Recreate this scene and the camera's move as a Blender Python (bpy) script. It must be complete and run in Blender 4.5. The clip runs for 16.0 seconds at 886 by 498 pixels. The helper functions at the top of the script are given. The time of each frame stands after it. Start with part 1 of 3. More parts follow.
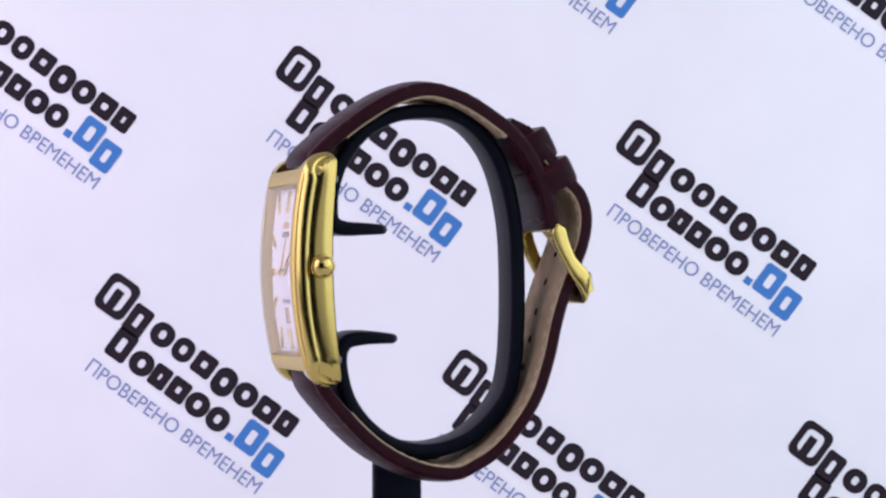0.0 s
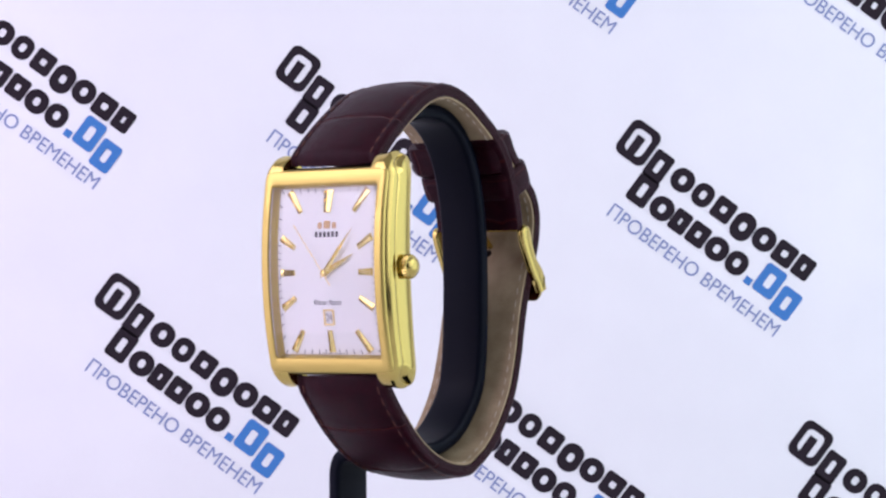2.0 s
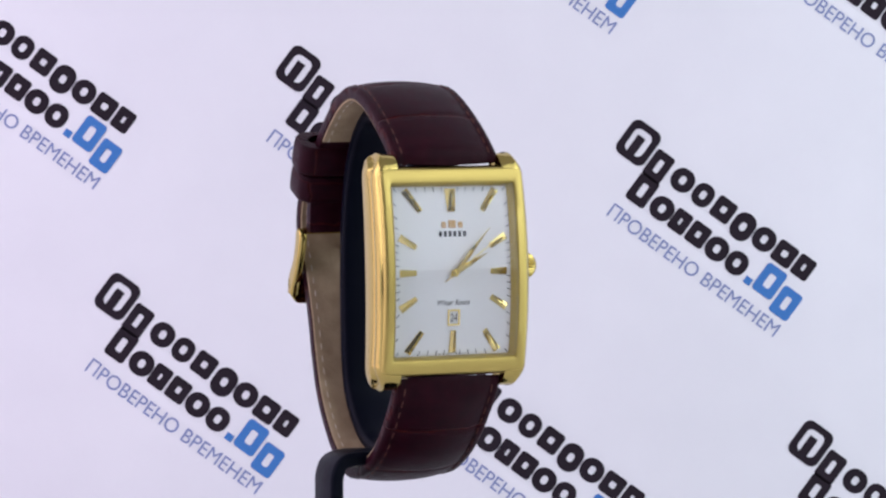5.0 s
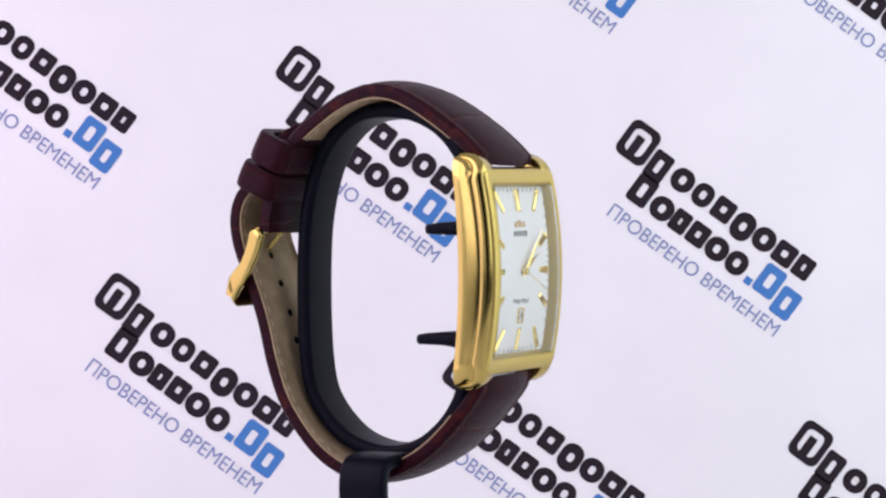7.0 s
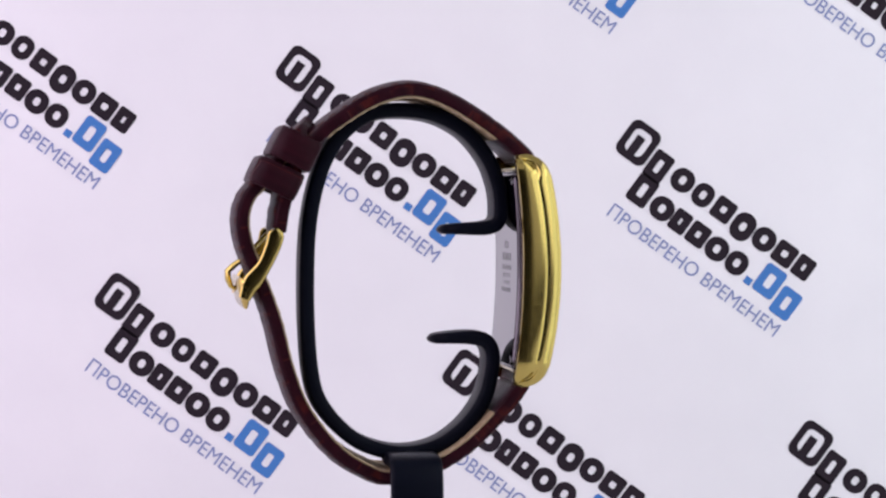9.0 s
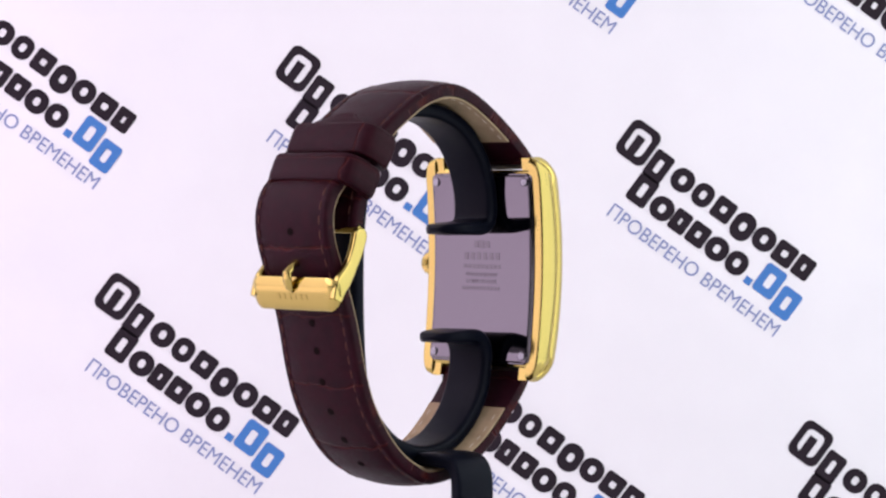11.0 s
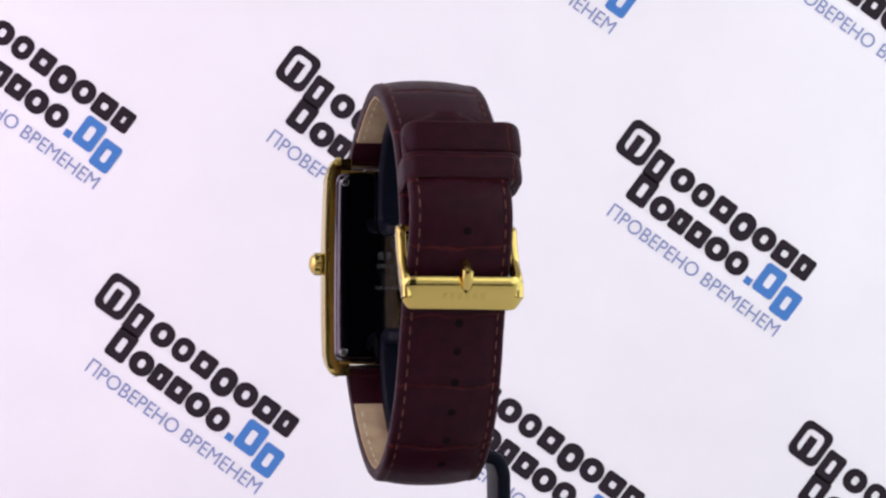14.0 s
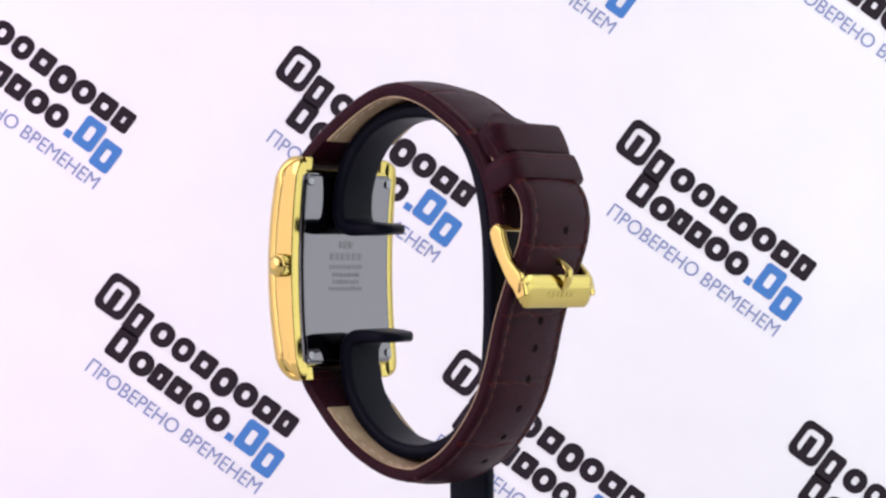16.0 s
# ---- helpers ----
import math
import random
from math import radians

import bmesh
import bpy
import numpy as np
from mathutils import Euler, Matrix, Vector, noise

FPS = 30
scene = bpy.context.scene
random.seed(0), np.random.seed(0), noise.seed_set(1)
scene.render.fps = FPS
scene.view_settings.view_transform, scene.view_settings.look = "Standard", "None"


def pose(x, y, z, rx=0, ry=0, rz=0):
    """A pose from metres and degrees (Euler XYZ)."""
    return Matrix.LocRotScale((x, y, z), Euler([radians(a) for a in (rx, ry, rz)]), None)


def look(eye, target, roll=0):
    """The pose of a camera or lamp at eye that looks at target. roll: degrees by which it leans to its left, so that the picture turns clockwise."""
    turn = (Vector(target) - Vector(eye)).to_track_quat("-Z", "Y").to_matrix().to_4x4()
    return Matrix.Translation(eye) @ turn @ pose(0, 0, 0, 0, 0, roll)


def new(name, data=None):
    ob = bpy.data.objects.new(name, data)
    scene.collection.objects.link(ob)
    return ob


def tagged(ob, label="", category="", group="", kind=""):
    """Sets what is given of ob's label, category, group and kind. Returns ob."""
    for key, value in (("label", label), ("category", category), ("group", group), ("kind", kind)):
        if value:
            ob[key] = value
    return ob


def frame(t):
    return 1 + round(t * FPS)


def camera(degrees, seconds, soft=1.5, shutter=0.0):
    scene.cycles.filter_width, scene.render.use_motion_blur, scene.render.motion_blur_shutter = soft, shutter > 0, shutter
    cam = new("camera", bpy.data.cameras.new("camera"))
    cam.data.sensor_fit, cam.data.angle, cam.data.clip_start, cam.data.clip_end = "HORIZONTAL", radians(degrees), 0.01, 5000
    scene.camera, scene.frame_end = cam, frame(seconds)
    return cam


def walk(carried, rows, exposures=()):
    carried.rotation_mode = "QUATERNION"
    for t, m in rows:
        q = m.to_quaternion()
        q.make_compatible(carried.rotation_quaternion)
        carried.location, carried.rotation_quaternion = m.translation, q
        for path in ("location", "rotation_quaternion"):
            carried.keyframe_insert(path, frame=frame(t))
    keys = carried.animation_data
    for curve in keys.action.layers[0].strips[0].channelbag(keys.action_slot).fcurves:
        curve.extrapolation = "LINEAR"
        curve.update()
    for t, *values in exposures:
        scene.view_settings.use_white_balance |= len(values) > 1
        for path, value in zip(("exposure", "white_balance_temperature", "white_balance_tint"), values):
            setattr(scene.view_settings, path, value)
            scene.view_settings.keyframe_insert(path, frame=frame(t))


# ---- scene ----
# ---------------------------------------------------------------- camera
cam = camera(19.683, 16.0, soft=2.35)
EYE = Vector((0.0062, -0.5037, -0.0052))
TILT = radians(0.348)
VIEW = look(EYE, EYE + Vector((0, math.cos(TILT), -math.sin(TILT))), -0.286)
EXPOSURES = [(0.0, -0.14, 5900, 19), (1.0, -0.10, 5950, 20), (2.0, -0.06, 5900, 18), (3.5, -0.30, 5600, 20), (4.2, -0.35, 5775, 18),
             (6.3, -0.08, 6225, 19), (7.0, -0.08, 6300, 20), (8.5, -0.20, 6300, 20), (9.2, -0.20, 6350, 20), (11.3, 0.08, 6450, 19),
             (12.5, 0.12, 6500, 18), (13.5, -0.12, 6425, 19), (14.5, 0.11, 6450, 19), (16.0, 0.11, 6450, 19)]
walk(cam, [(0.0, VIEW), (16.0, VIEW)], EXPOSURES)

# ---------------------------------------------------------------- light
world = bpy.data.worlds.new("studio_world")
scene.world = world
world.use_nodes = True
world.node_tree.nodes["Background"].inputs["Color"].default_value = (0.9, 0.92, 1.0, 1)
world.node_tree.nodes["Background"].inputs["Strength"].default_value = 0.05


def softbox(name, eye, target, wide, high, watts, colour):
    """A flat, diffused area lamp, for the studio softboxes and the added sheet fills."""
    data = bpy.data.lights.new(name, "AREA")
    data.shape, data.size, data.size_y, data.energy, data.color = "RECTANGLE", wide, high, watts, colour
    ob = new(name, data)
    ob.matrix_world = look(eye, target)
    return ob


softbox("softbox_west", (-0.55, -0.24, 0.30), (0.0, -0.02, 0.05), 0.9, 0.72, 4.5, (0.99, 0.855, 0.965))
softbox("softbox_east", (0.55, -0.24, 0.30), (0.0, -0.02, 0.05), 1.05, 0.72, 3.5, (0.89, 0.99, 0.955))
# Unseen fills, added to tint the sheet pinkish at left, greenish at right.
softbox("sheet_tint_fill_west", (-0.31, 0.0, 0.055), (-0.04, 0.15, 0.02), 0.34, 0.34, 0.405, (1.0, 0.77, 1.0))
softbox("sheet_tint_fill_east", (0.32, 0.0, 0.055), (0.05, 0.15, 0.02), 0.34, 0.34, 0.425, (0.81, 1.0, 0.94))

# ---------------------------------------------------------------- materials


def material(name, base, rough=0.5, metal=0.0, **more):
    m = bpy.data.materials.new(name)
    m.use_nodes = True
    n = m.node_tree.nodes["Principled BSDF"]
    n.inputs["Base Color"].default_value = (*base, 1)
    n.inputs["Roughness"].default_value = rough
    n.inputs["Metallic"].default_value = metal
    for key, value in more.items():
        n.inputs[key.replace("_", " ")].default_value = value
    return m


def grain(m, scale, colours=None, rough=None, bump=0.0, bump_scale=None, detail=4.0, stretch=(1, 1, 1)):
    """Noise in object space: a spread of colour, of roughness, and a fine relief. Scales are per metre."""
    t = m.node_tree
    n = t.nodes["Principled BSDF"]
    co = t.nodes.new("ShaderNodeTexCoord")
    mp = t.nodes.new("ShaderNodeMapping")
    mp.inputs["Scale"].default_value = stretch
    t.links.new(co.outputs["Object"], mp.inputs["Vector"])
    no = t.nodes.new("ShaderNodeTexNoise")
    no.inputs["Scale"].default_value, no.inputs["Detail"].default_value = scale, detail
    t.links.new(mp.outputs["Vector"], no.inputs["Vector"])
    if colours:
        r = t.nodes.new("ShaderNodeValToRGB")
        r.color_ramp.elements[0].position, r.color_ramp.elements[1].position = 0.3, 0.7
        r.color_ramp.elements[0].color, r.color_ramp.elements[1].color = (*colours[0], 1), (*colours[1], 1)
        t.links.new(no.outputs["Fac"], r.inputs["Fac"])
        t.links.new(r.outputs["Color"], n.inputs["Base Color"])
    if rough:
        r = t.nodes.new("ShaderNodeMapRange")
        r.inputs["To Min"].default_value, r.inputs["To Max"].default_value = rough
        t.links.new(no.outputs["Fac"], r.inputs["Value"])
        t.links.new(r.outputs["Result"], n.inputs["Roughness"])
    if bump:
        nb = t.nodes.new("ShaderNodeTexNoise")
        nb.inputs["Scale"].default_value, nb.inputs["Detail"].default_value = bump_scale or scale, 3.0
        t.links.new(mp.outputs["Vector"], nb.inputs["Vector"])
        b = t.nodes.new("ShaderNodeBump")
        b.inputs["Strength"].default_value, b.inputs["Distance"].default_value = bump, 0.0002
        t.links.new(nb.outputs["Fac"], b.inputs["Height"])
        t.links.new(b.outputs["Normal"], n.inputs["Normal"])
    return m


def leather_material():
    """Crocodile-stamped calf: scale creases over fine grain, rubbed reddish along the creases."""
    m = material("maroon_leather", (0.04, 0.007, 0.012), 0.4, Specular_IOR_Level=0.085)
    t = m.node_tree
    n = t.nodes["Principled BSDF"]
    uv = t.nodes.new("ShaderNodeUVMap")
    wob = t.nodes.new("ShaderNodeTexNoise")
    wob.inputs["Scale"].default_value = 0.22
    t.links.new(uv.outputs["UV"], wob.inputs["Vector"])
    mix = t.nodes.new("ShaderNodeVectorMath")
    mix.operation = "MULTIPLY_ADD"
    mix.inputs[1].default_value = (2.2, 2.6, 0)
    t.links.new(wob.outputs["Color"], mix.inputs[0])
    t.links.new(uv.outputs["UV"], mix.inputs[2])
    br = t.nodes.new("ShaderNodeTexBrick")
    br.offset, br.squash = 0.5, 1.0
    br.inputs["Scale"].default_value = 1.0
    br.inputs["Brick Width"].default_value, br.inputs["Row Height"].default_value = 61.0, 13.6
    br.inputs["Mortar Size"].default_value, br.inputs["Mortar Smooth"].default_value = 0.42, 1.0
    t.links.new(mix.outputs["Vector"], br.inputs["Vector"])
    no = t.nodes.new("ShaderNodeTexNoise")
    no.inputs["Scale"].default_value, no.inputs["Detail"].default_value = 0.35, 5.0
    t.links.new(uv.outputs["UV"], no.inputs["Vector"])
    ramp = t.nodes.new("ShaderNodeValToRGB")
    ramp.color_ramp.elements[0].color, ramp.color_ramp.elements[1].color = (0.012, 0.0014, 0.0046, 1), (0.030, 0.0034, 0.0085, 1)
    ramp.color_ramp.elements[0].position, ramp.color_ramp.elements[1].position = 0.2, 0.9
    t.links.new(no.outputs["Fac"], ramp.inputs["Fac"])
    wear = t.nodes.new("ShaderNodeMath")
    wear.operation = "MULTIPLY"
    wear.use_clamp = True
    t.links.new(br.outputs["Fac"], wear.inputs[0])
    t.links.new(no.outputs["Fac"], wear.inputs[1])
    rub = t.nodes.new("ShaderNodeMix")
    rub.data_type = "RGBA"
    t.links.new(wear.outputs[0], rub.inputs["Factor"])
    t.links.new(ramp.outputs["Color"], rub.inputs["A"])
    rub.inputs["B"].default_value = (0.075, 0.010, 0.006, 1)
    t.links.new(rub.outputs["Result"], n.inputs["Base Color"])
    fine = t.nodes.new("ShaderNodeTexNoise")
    fine.inputs["Scale"].default_value, fine.inputs["Detail"].default_value = 3.0, 4.0
    t.links.new(uv.outputs["UV"], fine.inputs["Vector"])
    h = t.nodes.new("ShaderNodeMath")
    h.operation = "MULTIPLY_ADD"
    h.inputs[1].default_value = -1.6
    t.links.new(br.outputs["Fac"], h.inputs[0])
    t.links.new(fine.outputs["Fac"], h.inputs[2])
    b = t.nodes.new("ShaderNodeBump")
    b.inputs["Strength"].default_value, b.inputs["Distance"].default_value = 0.5, 0.00022
    t.links.new(h.outputs[0], b.inputs["Height"])
    t.links.new(b.outputs["Normal"], n.inputs["Normal"])
    rr = t.nodes.new("ShaderNodeMapRange")
    rr.inputs["To Min"].default_value, rr.inputs["To Max"].default_value = 0.32, 0.5
    t.links.new(no.outputs["Fac"], rr.inputs["Value"])
    t.links.new(rr.outputs["Result"], n.inputs["Roughness"])
    return m


def glass_material():
    m = bpy.data.materials.new("thin_crystal")
    m.use_nodes = True
    t = m.node_tree
    t.nodes.clear()
    out = t.nodes.new("ShaderNodeOutputMaterial")
    clear = t.nodes.new("ShaderNodeBsdfTransparent")
    gloss = t.nodes.new("ShaderNodeBsdfGlossy")
    gloss.inputs["Roughness"].default_value = 0.03
    fres = t.nodes.new("ShaderNodeFresnel")
    fres.inputs["IOR"].default_value = 1.62
    mix = t.nodes.new("ShaderNodeMixShader")
    t.links.new(fres.outputs["Fac"], mix.inputs["Fac"])
    t.links.new(clear.outputs["BSDF"], mix.inputs[1])
    t.links.new(gloss.outputs["BSDF"], mix.inputs[2])
    t.links.new(mix.outputs["Shader"], out.inputs["Surface"])
    return m


GOLD = grain(material("polished_gold", (0.545, 0.422, 0.122), 0.12, 1.0), 900, rough=(0.08, 0.18), bump=0.02, bump_scale=350)
BRUSHED = grain(material("brushed_gold", (0.57, 0.44, 0.125), 0.3, 1.0), 1500, rough=(0.30, 0.44), bump=0.10, bump_scale=1500, stretch=(0.05, 1, 1))
MARKER = material("gilt_marker", (0.95, 0.76, 0.27), 0.09, 1.0)
STEEL = grain(material("polished_steel", (0.168, 0.157, 0.172), 0.05, 1.0), 500, rough=(0.02, 0.07), bump=0.01, bump_scale=400)
SCREW = material("screw_steel", (0.28, 0.28, 0.30), 0.25, 1.0)
ENGRAVE = material("etched_steel", (0.145, 0.135, 0.145), 0.22, 1.0)
ETCHED_GOLD = material("etched_gold", (0.50, 0.385, 0.11), 0.13, 1.0)
DIAL = grain(material("silvered_dial", (0.80, 0.80, 0.82), 0.45, 0.08, Anisotropic=0.85, Anisotropic_Rotation=0.25), 1800, rough=(0.34, 0.40), colours=((0.92, 0.93, 0.93), (0.95, 0.96, 0.96)))
ray = DIAL.node_tree.nodes.new("ShaderNodeTangent")
ray.direction_type, ray.axis = "RADIAL", "Y"
DIAL.node_tree.links.new(ray.outputs["Tangent"], DIAL.node_tree.nodes["Principled BSDF"].inputs["Tangent"])
INK = material("dial_ink", (0.03, 0.03, 0.045), 0.5)
CREST = material("crest_orange", (0.62, 0.40, 0.18), 0.4, 0.3)
DATE = material("date_white", (0.82, 0.82, 0.80), 0.6)
CRYSTAL = glass_material()
LEATHER = leather_material()
LINING = grain(material("tan_lining", (0.36, 0.27, 0.16), 0.8, Specular_IOR_Level=0.2), 240, colours=((0.30, 0.22, 0.13), (0.43, 0.33, 0.20)), bump=0.5, bump_scale=1600)
THREAD = grain(material("russet_thread", (0.10, 0.022, 0.010), 0.7), 2000, colours=((0.05, 0.010, 0.006), (0.10, 0.024, 0.010)))
CREAM = material("cream_thread", (0.52, 0.44, 0.33), 0.75)
HOLE_SHADE = material("hole_shade_dark", (0.006, 0.003, 0.003), 0.9, Specular_IOR_Level=0.05)
BLACK = grain(material("black_plastic", (0.003, 0.004, 0.009), 0.38, Specular_IOR_Level=0.06), 700, rough=(0.32, 0.48), bump=0.06, bump_scale=2500)
PAPER = grain(material("white_sheet", (0.82, 0.82, 0.83), 0.55), 30, colours=((0.80, 0.80, 0.815), (0.84, 0.84, 0.85)), bump=0.03, bump_scale=400)
PRINT_DARK = grain(material("print_dark", (0.030, 0.022, 0.030), 0.7, Specular_IOR_Level=0.15), 900, colours=((0.014, 0.009, 0.014), (0.026, 0.018, 0.025)))
PRINT_BLUE = grain(material("print_blue", (0.06, 0.20, 0.52), 0.7, Specular_IOR_Level=0.15), 900, colours=((0.055, 0.185, 0.47), (0.07, 0.22, 0.55)))
PRINT_SLATE = material("print_slate", (0.22, 0.27, 0.48), 0.6)
WALL = grain(material("wall_paint", (0.80, 0.80, 0.80), 0.8), 6, colours=((0.78, 0.78, 0.78), (0.82, 0.82, 0.82)))
DARK = grain(material("dark_wall", (0.06, 0.06, 0.065), 0.8), 6, colours=((0.05, 0.05, 0.055), (0.08, 0.08, 0.085)))
CEILING = grain(material("ceiling_paint", (0.55, 0.55, 0.55), 0.8), 6, colours=((0.53, 0.53, 0.53), (0.57, 0.57, 0.57)))
TABLE = grain(material("white_table", (0.66, 0.66, 0.66), 0.5), 12, colours=((0.62, 0.62, 0.62), (0.70, 0.70, 0.70)))

# ---------------------------------------------------------------- mesh tools (all lengths in millimetres)
MM = 0.001


def part(name, bm, mat, parent=None, label="", smooth=True, at=None):
    """Links a bmesh, built in millimetres, as one mesh object under parent."""
    bmesh.ops.recalc_face_normals(bm, faces=bm.faces)
    bm.transform(Matrix.Scale(MM, 4))
    me = bpy.data.meshes.new(name)
    bm.to_mesh(me)
    bm.free()
    me.materials.append(mat)
    if smooth:
        me.shade_smooth()
        me.set_sharp_from_angle(angle=radians(38))
    ob = new(name, me)
    if parent:
        ob.parent = parent
    if at:
        ob.matrix_basis = at
    if label:
        ob["label"] = label
    return ob


def same(name, me, parent, m):
    """One more piece on a shared mesh; m in millimetres."""
    ob = new(name, me)
    ob.parent = parent
    ob.matrix_basis = mm(m)
    return ob


def mm(m):
    m = m.copy()
    m.translation *= MM
    return m


def loft(bm, rings, closed=True, caps=True, uv=None):
    """Joins rings of points; uv: a function of ring and point index."""
    rows = [[bm.verts.new(p) for p in ring] for ring in rings]
    n = len(rows[0])
    lay = bm.loops.layers.uv.verify() if uv else None
    for i in range(len(rows) - 1):
        for j in range(n if closed else n - 1):
            k = (j + 1) % n
            f = bm.faces.new((rows[i][j], rows[i][k], rows[i + 1][k], rows[i + 1][j]))
            if uv:
                for loop, (a, b) in zip(f.loops, ((i, j), (i, j + 1), (i + 1, j + 1), (i + 1, j))):
                    loop[lay].uv = uv(a, b)
    if caps and closed:
        bm.faces.new(rows[0][::-1])
        bm.faces.new(rows[-1])
    return rows


def smooth_path(points, step=0.6):
    """A smooth curve through points (Catmull-Rom), at even steps."""
    p = [Vector(q) for q in points]
    p = [p[0] * 2 - p[1], *p, p[-1] * 2 - p[-2]]
    dense = []
    for i in range(1, len(p) - 2):
        a, b, c, d = p[i - 1:i + 3]
        for k in range(16):
            t = k / 16
            dense.append(0.5 * (2 * b + (c - a) * t + (2 * a - 5 * b + 4 * c - d) * t * t + (3 * b - a - 3 * c + d) * t ** 3))
    dense.append(p[-2])
    s = [0.0]
    for a, b in zip(dense, dense[1:]):
        s.append(s[-1] + (b - a).length)
    count = max(3, round(s[-1] / step))
    out, j = [], 0
    for k in range(count + 1):
        want = s[-1] * k / count
        while j < len(s) - 2 and s[j + 1] < want:
            j += 1
        out.append(dense[j].lerp(dense[j + 1], (want - s[j]) / max(1e-9, s[j + 1] - s[j])))
    return out, s[-1]


def frames(path, side):
    """Point, tangent and outward normal along a path in the y-z plane."""
    out = []
    for i, p in enumerate(path):
        t = (path[min(i + 1, len(path) - 1)] - path[max(i - 1, 0)]).normalized()
        out.append((p, t, Vector((-t.y, t.x)) * side))
    return out


def rounded(hx, hy, r, k=6):
    """A rounded rectangle, counter-clockwise."""
    out = []
    for cx, cy, a0 in ((hx - r, hy - r, 0), (-hx + r, hy - r, 90), (-hx + r, -hy + r, 180), (hx - r, -hy + r, 270)):
        for i in range(k + 1):
            a = radians(a0 + 90 * i / k)
            out.append((cx + r * math.cos(a), cy + r * math.sin(a)))
    return out


def lathe(bm, profile, n=40, flute=0.0):
    """Turns (radius, height) about z; flute: depth of knurling."""
    rings = []
    for r, h, knurl in profile:
        ring = []
        for i in range(n):
            a = 2 * math.pi * i / n
            q = r - (flute if knurl and i % 2 else 0)
            ring.append((q * math.cos(a), q * math.sin(a), h))
        rings.append(ring)
    return loft(bm, rings)


def box(bm, x0, x1, y0, y1, z0, z1):
    v = [bm.verts.new((x, y, z)) for x in (x0, x1) for y in (y0, y1) for z in (z0, z1)]
    for f in ((0, 1, 3, 2), (4, 6, 7, 5), (0, 4, 5, 1), (2, 3, 7, 6), (0, 2, 6, 4), (1, 5, 7, 3)):
        bm.faces.new([v[i] for i in f])


def tube(bm, points, radii, n=12):
    """A round rod along points in space."""
    pts = [Vector(p) for p in points]
    rings = []
    for i, p in enumerate(pts):
        t = (pts[min(i + 1, len(pts) - 1)] - pts[max(i - 1, 0)]).normalized()
        q = t.to_track_quat("Z", "Y")
        rings.append([p + q @ Vector((radii[i] * math.cos(2 * math.pi * k / n), radii[i] * math.sin(2 * math.pi * k / n), 0)) for k in range(n)])
    loft(bm, rings)


def lettering(text, width, height, slant=0.0, bold=0.0):
    """Flat letters centred on the origin in the x-y plane, as a bmesh in millimetres."""
    cu = bpy.data.curves.new("lettering", "FONT")
    cu.body, cu.shear, cu.resolution_u, cu.offset = text, slant, 8, bold
    ob = new("lettering", cu)
    bpy.context.view_layer.update()
    me = bpy.data.meshes.new_from_object(ob.evaluated_get(bpy.context.evaluated_depsgraph_get()))
    bpy.data.objects.remove(ob)
    bm = bmesh.new()
    bm.from_mesh(me)
    bpy.data.meshes.remove(me)
    xs, ys = [v.co.x for v in bm.verts], [v.co.y for v in bm.verts]
    sx, sy = width / (max(xs) - min(xs)), height / (max(ys) - min(ys))
    for v in bm.verts:
        v.co = ((v.co.x - (max(xs) + min(xs)) / 2) * sx, (v.co.y - (max(ys) + min(ys)) / 2) * sy, 0)
    return bm


def flat_bars(bars):
    """Plain flat bars (x, y, width, height) in the x-y plane."""
    bm = bmesh.new()
    for x, y, w, h in bars:
        bm.faces.new([bm.verts.new((x + a * w / 2, y + b * h / 2, 0)) for a, b in ((-1, -1), (1, -1), (1, 1), (-1, 1))])
    return bm


# ---------------------------------------------------------------- the place
def slab(name, x0, x1, y0, y1, z0, z1, mat, label, category, kind="structure"):
    bm = bmesh.new()
    box(bm, x0, x1, y0, y1, z0, z1)
    return tagged(part(name, bm, mat, smooth=False), label, category, kind=kind)


TABLE_Z = -103.0
table = slab("table", -560, 560, -480, 290, TABLE_Z - 25, TABLE_Z, TABLE, "plain white table top under the turntable", "table", "")
# Unseen booth, added to bounce light and give the gold something pale to mirror.
slab("floor", -640, 640, -1320, 320, -820, -800, WALL, "plain pale floor of the added, unseen booth", "floor")
slab("wall_north", -640, 640, 300, 320, -800, 720, WALL, "plain white unseen wall added behind the printed sheet", "wall")
slab("wall_south_1", -640, -250, -780, -760, -60, 720, WALL, "unseen white wall beside the camera, added to bounce light", "wall")
slab("wall_south_2", 235, 640, -780, -760, -60, 720, WALL, "unseen white wall beside the camera, added to bounce light", "wall")
slab("wall_south_3", -250, 235, -780, -760, 400, 720, WALL, "unseen white wall above the camera, added to bounce light", "wall")
slab("wall_south_4", -640, 640, -1320, -1300, -800, 720, DARK, "dark wall of the room behind the camera", "wall")
slab("wall_south_5", -275, -250, -1300, -780, -800, 720, DARK, "dark side wall of the room behind the camera", "wall")
slab("wall_south_6", 235, 260, -1300, -780, -800, 720, DARK, "dark side wall of the room behind the camera", "wall")
# Unseen dark panels, added so the lower case sides mirror something dark.
slab("low_dark_panel_west", -640, -250, -780, -760, -800, -60, DARK, "unseen dark panel added for the low reflection in the case sides", "wall")
slab("low_dark_panel_east", 235, 640, -780, -760, -800, -60, DARK, "unseen dark panel added for the low reflection in the case sides", "wall")
slab("wall_west", -640, -620, -760, 300, -800, 720, WALL, "unseen white side wall added to bounce light onto the watch", "wall")
slab("wall_east", 620, 640, -760, 300, -800, 720, WALL, "unseen white side wall added to bounce light onto the watch", "wall")
